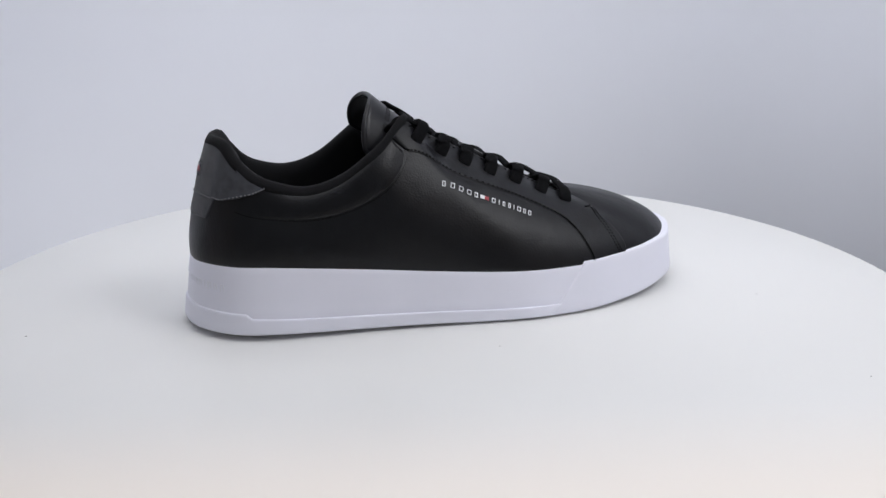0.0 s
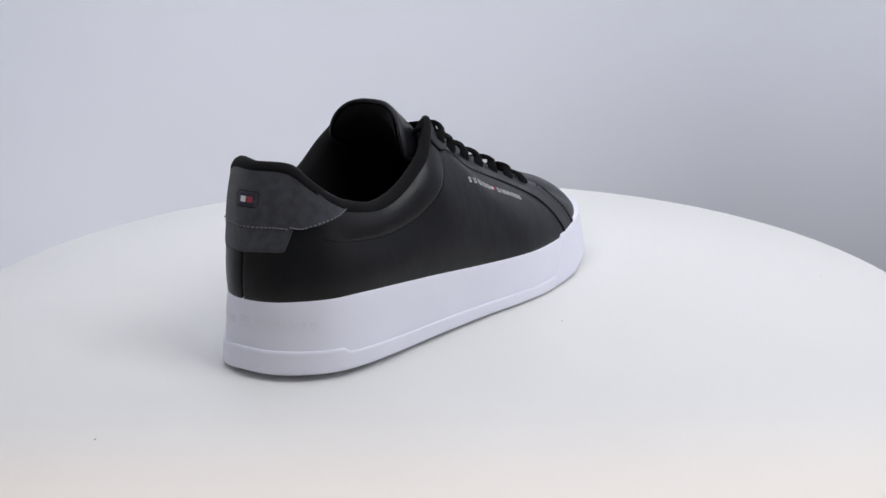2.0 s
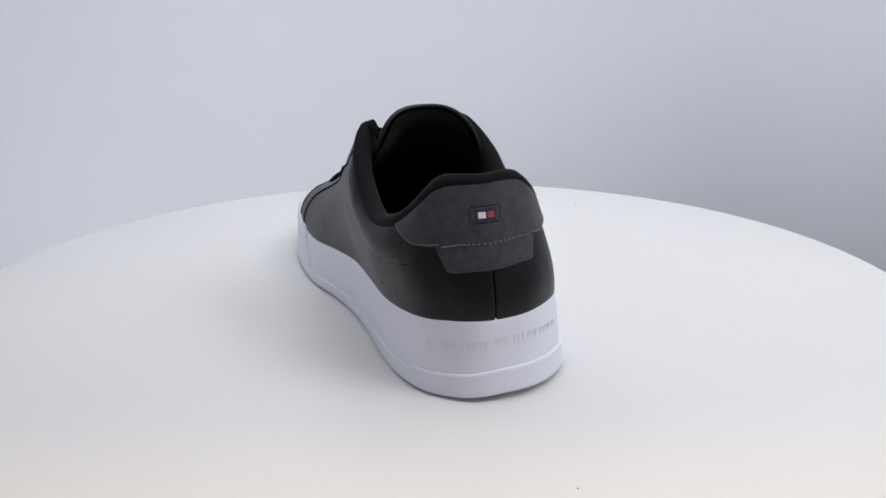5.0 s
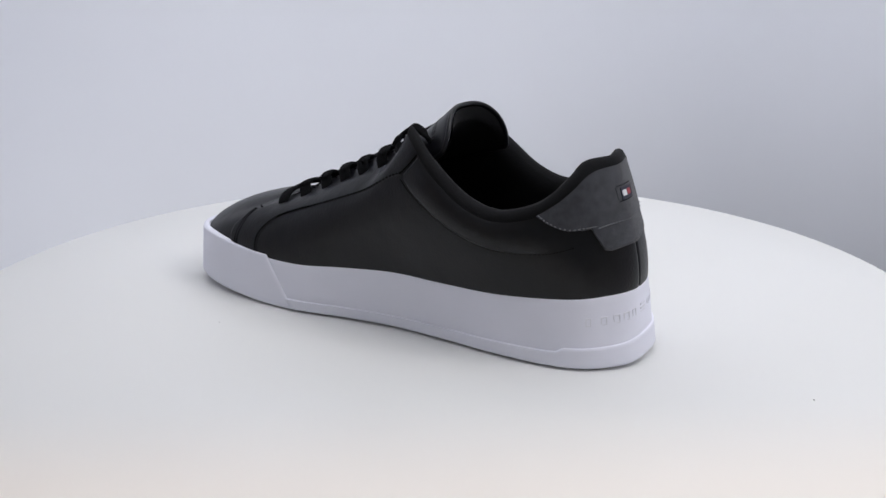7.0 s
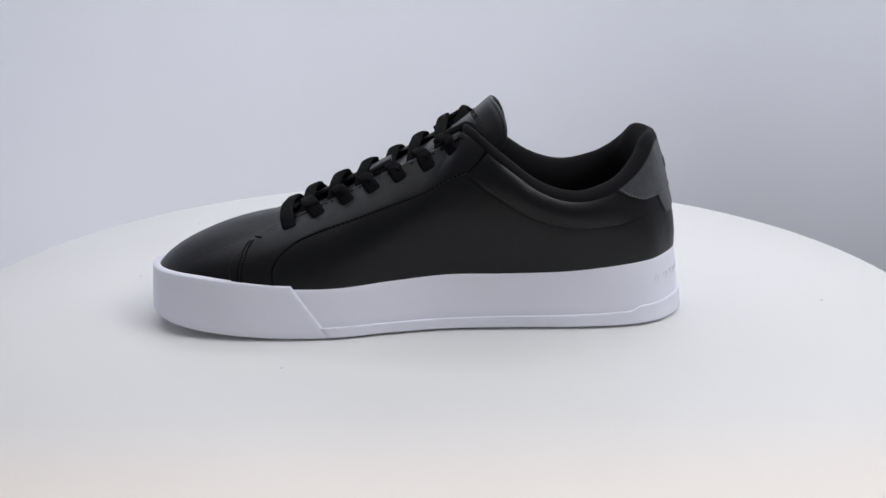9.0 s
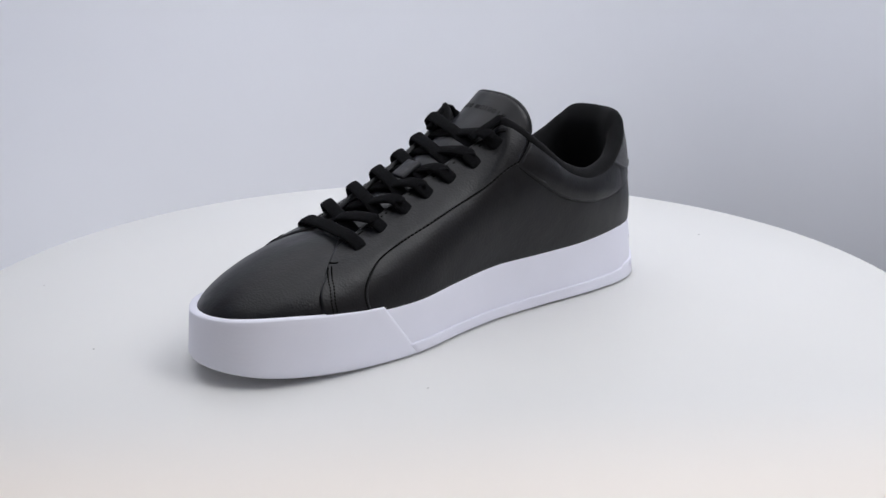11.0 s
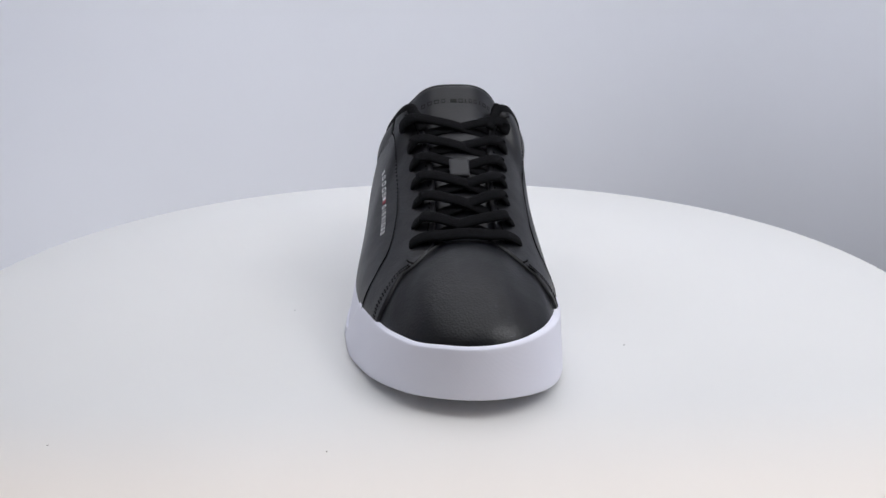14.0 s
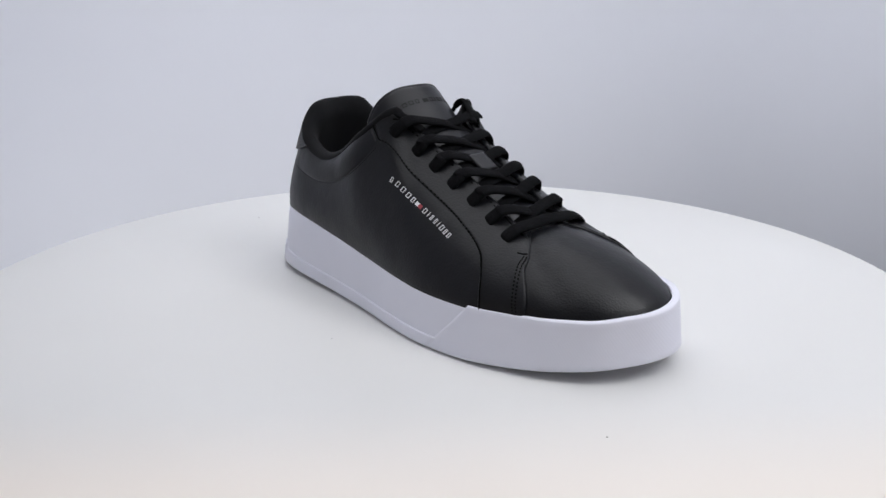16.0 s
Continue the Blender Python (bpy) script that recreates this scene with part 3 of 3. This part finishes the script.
stitches([(12.5, 0.695), (11.98, 0.672)], 5, 1.5, THREAD, label="bar tack", fat=0.42)
stitches([(19.5, 0.675), (20.0, 0.645)], 5, 1.5, THREAD, label="bar tack", fat=0.42)
stitches([(7.6, 0.765), (6.96, 0.697), (6.2, 0.67), (5.2, 0.643), (3.95, 0.585), (2.6, 0.582)], 60, 0.8, THREAD, label="black thread under the collar panel", long=1.4, fat=0.3)
stitches([(7.68, 0.81), (7.45, 0.97)], 9, 1.3, THREAD, label="black thread along the eyestay")
stitches([(24.4, 0.755), (24.65, 0.97)], 9, 1.3, THREAD, label="black thread along the eyestay")
stitches([(24.46, 0.72), (24.95, 0.70), (25.7, 0.675), (26.6, 0.633), (28.0, 0.525), (29.3, 0.513)], 60, 0.8, THREAD, label="black thread under the collar panel", long=1.4, fat=0.3)
stitches([(-3.62, 0.955), (-3.2, 0.815), (-2.65, 0.69), (-2.0, 0.63), (-1.55, 0.60)], 16, 2.45, GREY_THREAD, label="grey contrast stitching", long=1.25, fat=0.34)
stitches([(3.72, 0.965), (3.2, 0.85), (2.5, 0.73), (1.85, 0.625), (1.4, 0.60)], 18, 2.45, GREY_THREAD, label="grey contrast stitching", long=1.25, fat=0.34)
stitches([(-1.5, 0.575), (-0.8, 0.56), (0.4, 0.56), (1.35, 0.58)], 26, 2.05, GREY_THREAD, label="grey contrast stitching", long=1.25, fat=0.34)


# ---- label, print and relief ----
def plate(name, point, norm, curve, pos, wide, high, lift, mat, parent=None, label="", side=0.0, thick=0.25, line=0.0):
    """A small flat plate laid on a surface at a place along a curve; side shifts it across. With line it is an open frame of that width."""
    sv, e = path(curve, np.array([pos])), path(curve, np.array([pos + 0.02]))
    p, n = point(sv[:, 0], sv[:, 1])[0], norm(sv[:, 0], sv[:, 1])[0]
    t = point(e[:, 0], e[:, 1])[0] - p
    t -= n * (t @ n)
    t /= np.linalg.norm(t)
    w = np.cross(n, t)
    bm = bmesh.new()
    c = p + n * (lift + thick / 2) + w * side
    m = Matrix(((t[0], w[0], n[0], c[0] * MM), (t[1], w[1], n[1], c[1] * MM), (t[2], w[2], n[2], c[2] * MM), (0, 0, 0, 1)))
    bars = [(0, 0, wide, high)]
    if line and wide > 2.2 * line:
        bars = [(0, (high - line) / 2, wide - 2 * line, line), (0, (line - high) / 2, wide - 2 * line, line), ((wide - line) / 2, 0, line, high), ((line - wide) / 2, 0, line, high)]
    for x, y, w_bar, h_bar in bars:
        bmesh.ops.create_cube(bm, size=1, matrix=m @ Matrix.Translation((x * MM, y * MM, 0)) @ Matrix.Diagonal((w_bar * MM, h_bar * MM, thick * MM, 1)))
    return part(name, bm, mat, parent or shoe, label, smooth=False)


WORD = [(7.99, 0.552), (8.56, 0.502), (9.03, 0.473), (9.4, 0.440), (9.66, 0.405)]
for pos, wide in ((0.01, 2.2), (0.1, 2.9), (0.195, 3.2), (0.295, 3.2), (0.385, 2.4), (0.58, 2.6), (0.635, 0.5), (0.683, 1.7), (0.742, 1.7), (0.79, 0.5), (0.852, 2.7), (0.922, 1.8), (0.988, 2.1)):
    plate("print_mark", upper, normal, WORD, pos, wide * 0.84, 3.0, 1.15, PRINT, label="white printed mark", line=0.38)
plate("flag_mark", upper, normal, WORD, 0.462, 2.6, 2.2, 1.15, PRINT, label="white half of a printed flag")
plate("flag_mark", upper, normal, WORD, 0.508, 2.6, 2.2, 1.15, RED, label="red half of a printed flag")

HEEL = [(-0.9, 0.755), (0.0, 0.755), (1.0, 0.755)]
patch = plate("heel_label", upper, normal, HEEL, 0.5, 9.4, 5.6, 1.75, NAVY, label="small navy woven label", thick=0.9)
plate("white_field", upper, normal, HEEL, 0.433, 4.3, 2.8, 2.65, PRINT, patch, "white woven field", thick=0.3)
plate("red_field", upper, normal, HEEL, 0.567, 4.3, 2.8, 2.65, RED, patch, "red woven field", thick=0.3)
dots = [(-0.36, 0.815), (0.0, 0.815), (0.32, 0.815)]
stitches(dots, 9, 2.4, THREAD, label="black stitching round the label", long=1.2, fat=0.28)
stitches([(-0.36, 0.702), (0.0, 0.702), (0.32, 0.702)], 9, 2.4, THREAD, label="black stitching round the label", long=1.2, fat=0.28)
stitches([(-0.385, 0.712), (-0.385, 0.808)], 5, 2.4, THREAD, label="black stitching round the label", long=1.2, fat=0.28)
stitches([(0.345, 0.712), (0.345, 0.808)], 5, 2.4, THREAD, label="black stitching round the label", long=1.2, fat=0.28)

RELIEF = [(-2.9, 24.5), (-1.4, 25.0), (0.15, 25.3), (1.3, 25.3), (2.5, 25.0)]
for k, wide in enumerate((2.6, 3.1, 3.5, 3.5, 2.8)):
    plate("relief_mark", sole_point, sole_normal, RELIEF, 0.03 + 0.087 * k, wide, 4.2, -0.05, SILVER, label="raised mark on the rubber", thick=0.25, line=0.42)
for k in range(3):
    plate("relief_mark", sole_point, sole_normal, RELIEF, 0.5, 5.5, 0.7, -0.05, SILVER, label="raised mark on the rubber", side=(k - 1) * 2.0, thick=0.3)
for k in range(8):
    plate("relief_mark", sole_point, sole_normal, RELIEF, 0.60 + 0.055 * k, (2.8, 0.5, 2.0, 2.0, 0.5, 2.7, 2.0, 2.3)[k], 4.2, -0.05, SILVER, label="raised mark on the rubber", thick=0.25, line=0.42)

EMB = [(-0.8, 0.868), (-0.4, 0.875), (0, 0.875), (0.4, 0.875), (0.8, 0.868)]
for k in range(5):
    plate("embossed_mark", tongue_point, tongue_normal, EMB, 0.08 + 0.075 * k, (2.2, 2.6, 2.8, 2.8, 2.2)[k], 2.8, 0.85, EMBOSS, label="black embossed mark", thick=0.2, line=0.42)
plate("embossed_mark", tongue_point, tongue_normal, EMB, 0.49, 3.6, 2.6, 0.85, EMBOSS, label="black embossed mark", thick=0.2)
for k in range(8):
    plate("embossed_mark", tongue_point, tongue_normal, EMB, 0.57 + 0.053 * k, (2.4, 0.6, 1.8, 1.8, 0.6, 2.4, 1.8, 2.0)[k], 2.8, 0.85, EMBOSS, label="black embossed mark", thick=0.2, line=0.42)


def motions():
    """The turntable and the shoe on it turn together at an even rate."""
    times = [k * 0.5 for k in range(33)]
    walk(table, [(t, pose(HUB[0], HUB[1], 0, 0, 0, SPIN * t)) for t in times])
    walk(shoe, [(t, pose(0, 0, 0, 0, 0, START + SPIN * t)) for t in times])


motions()
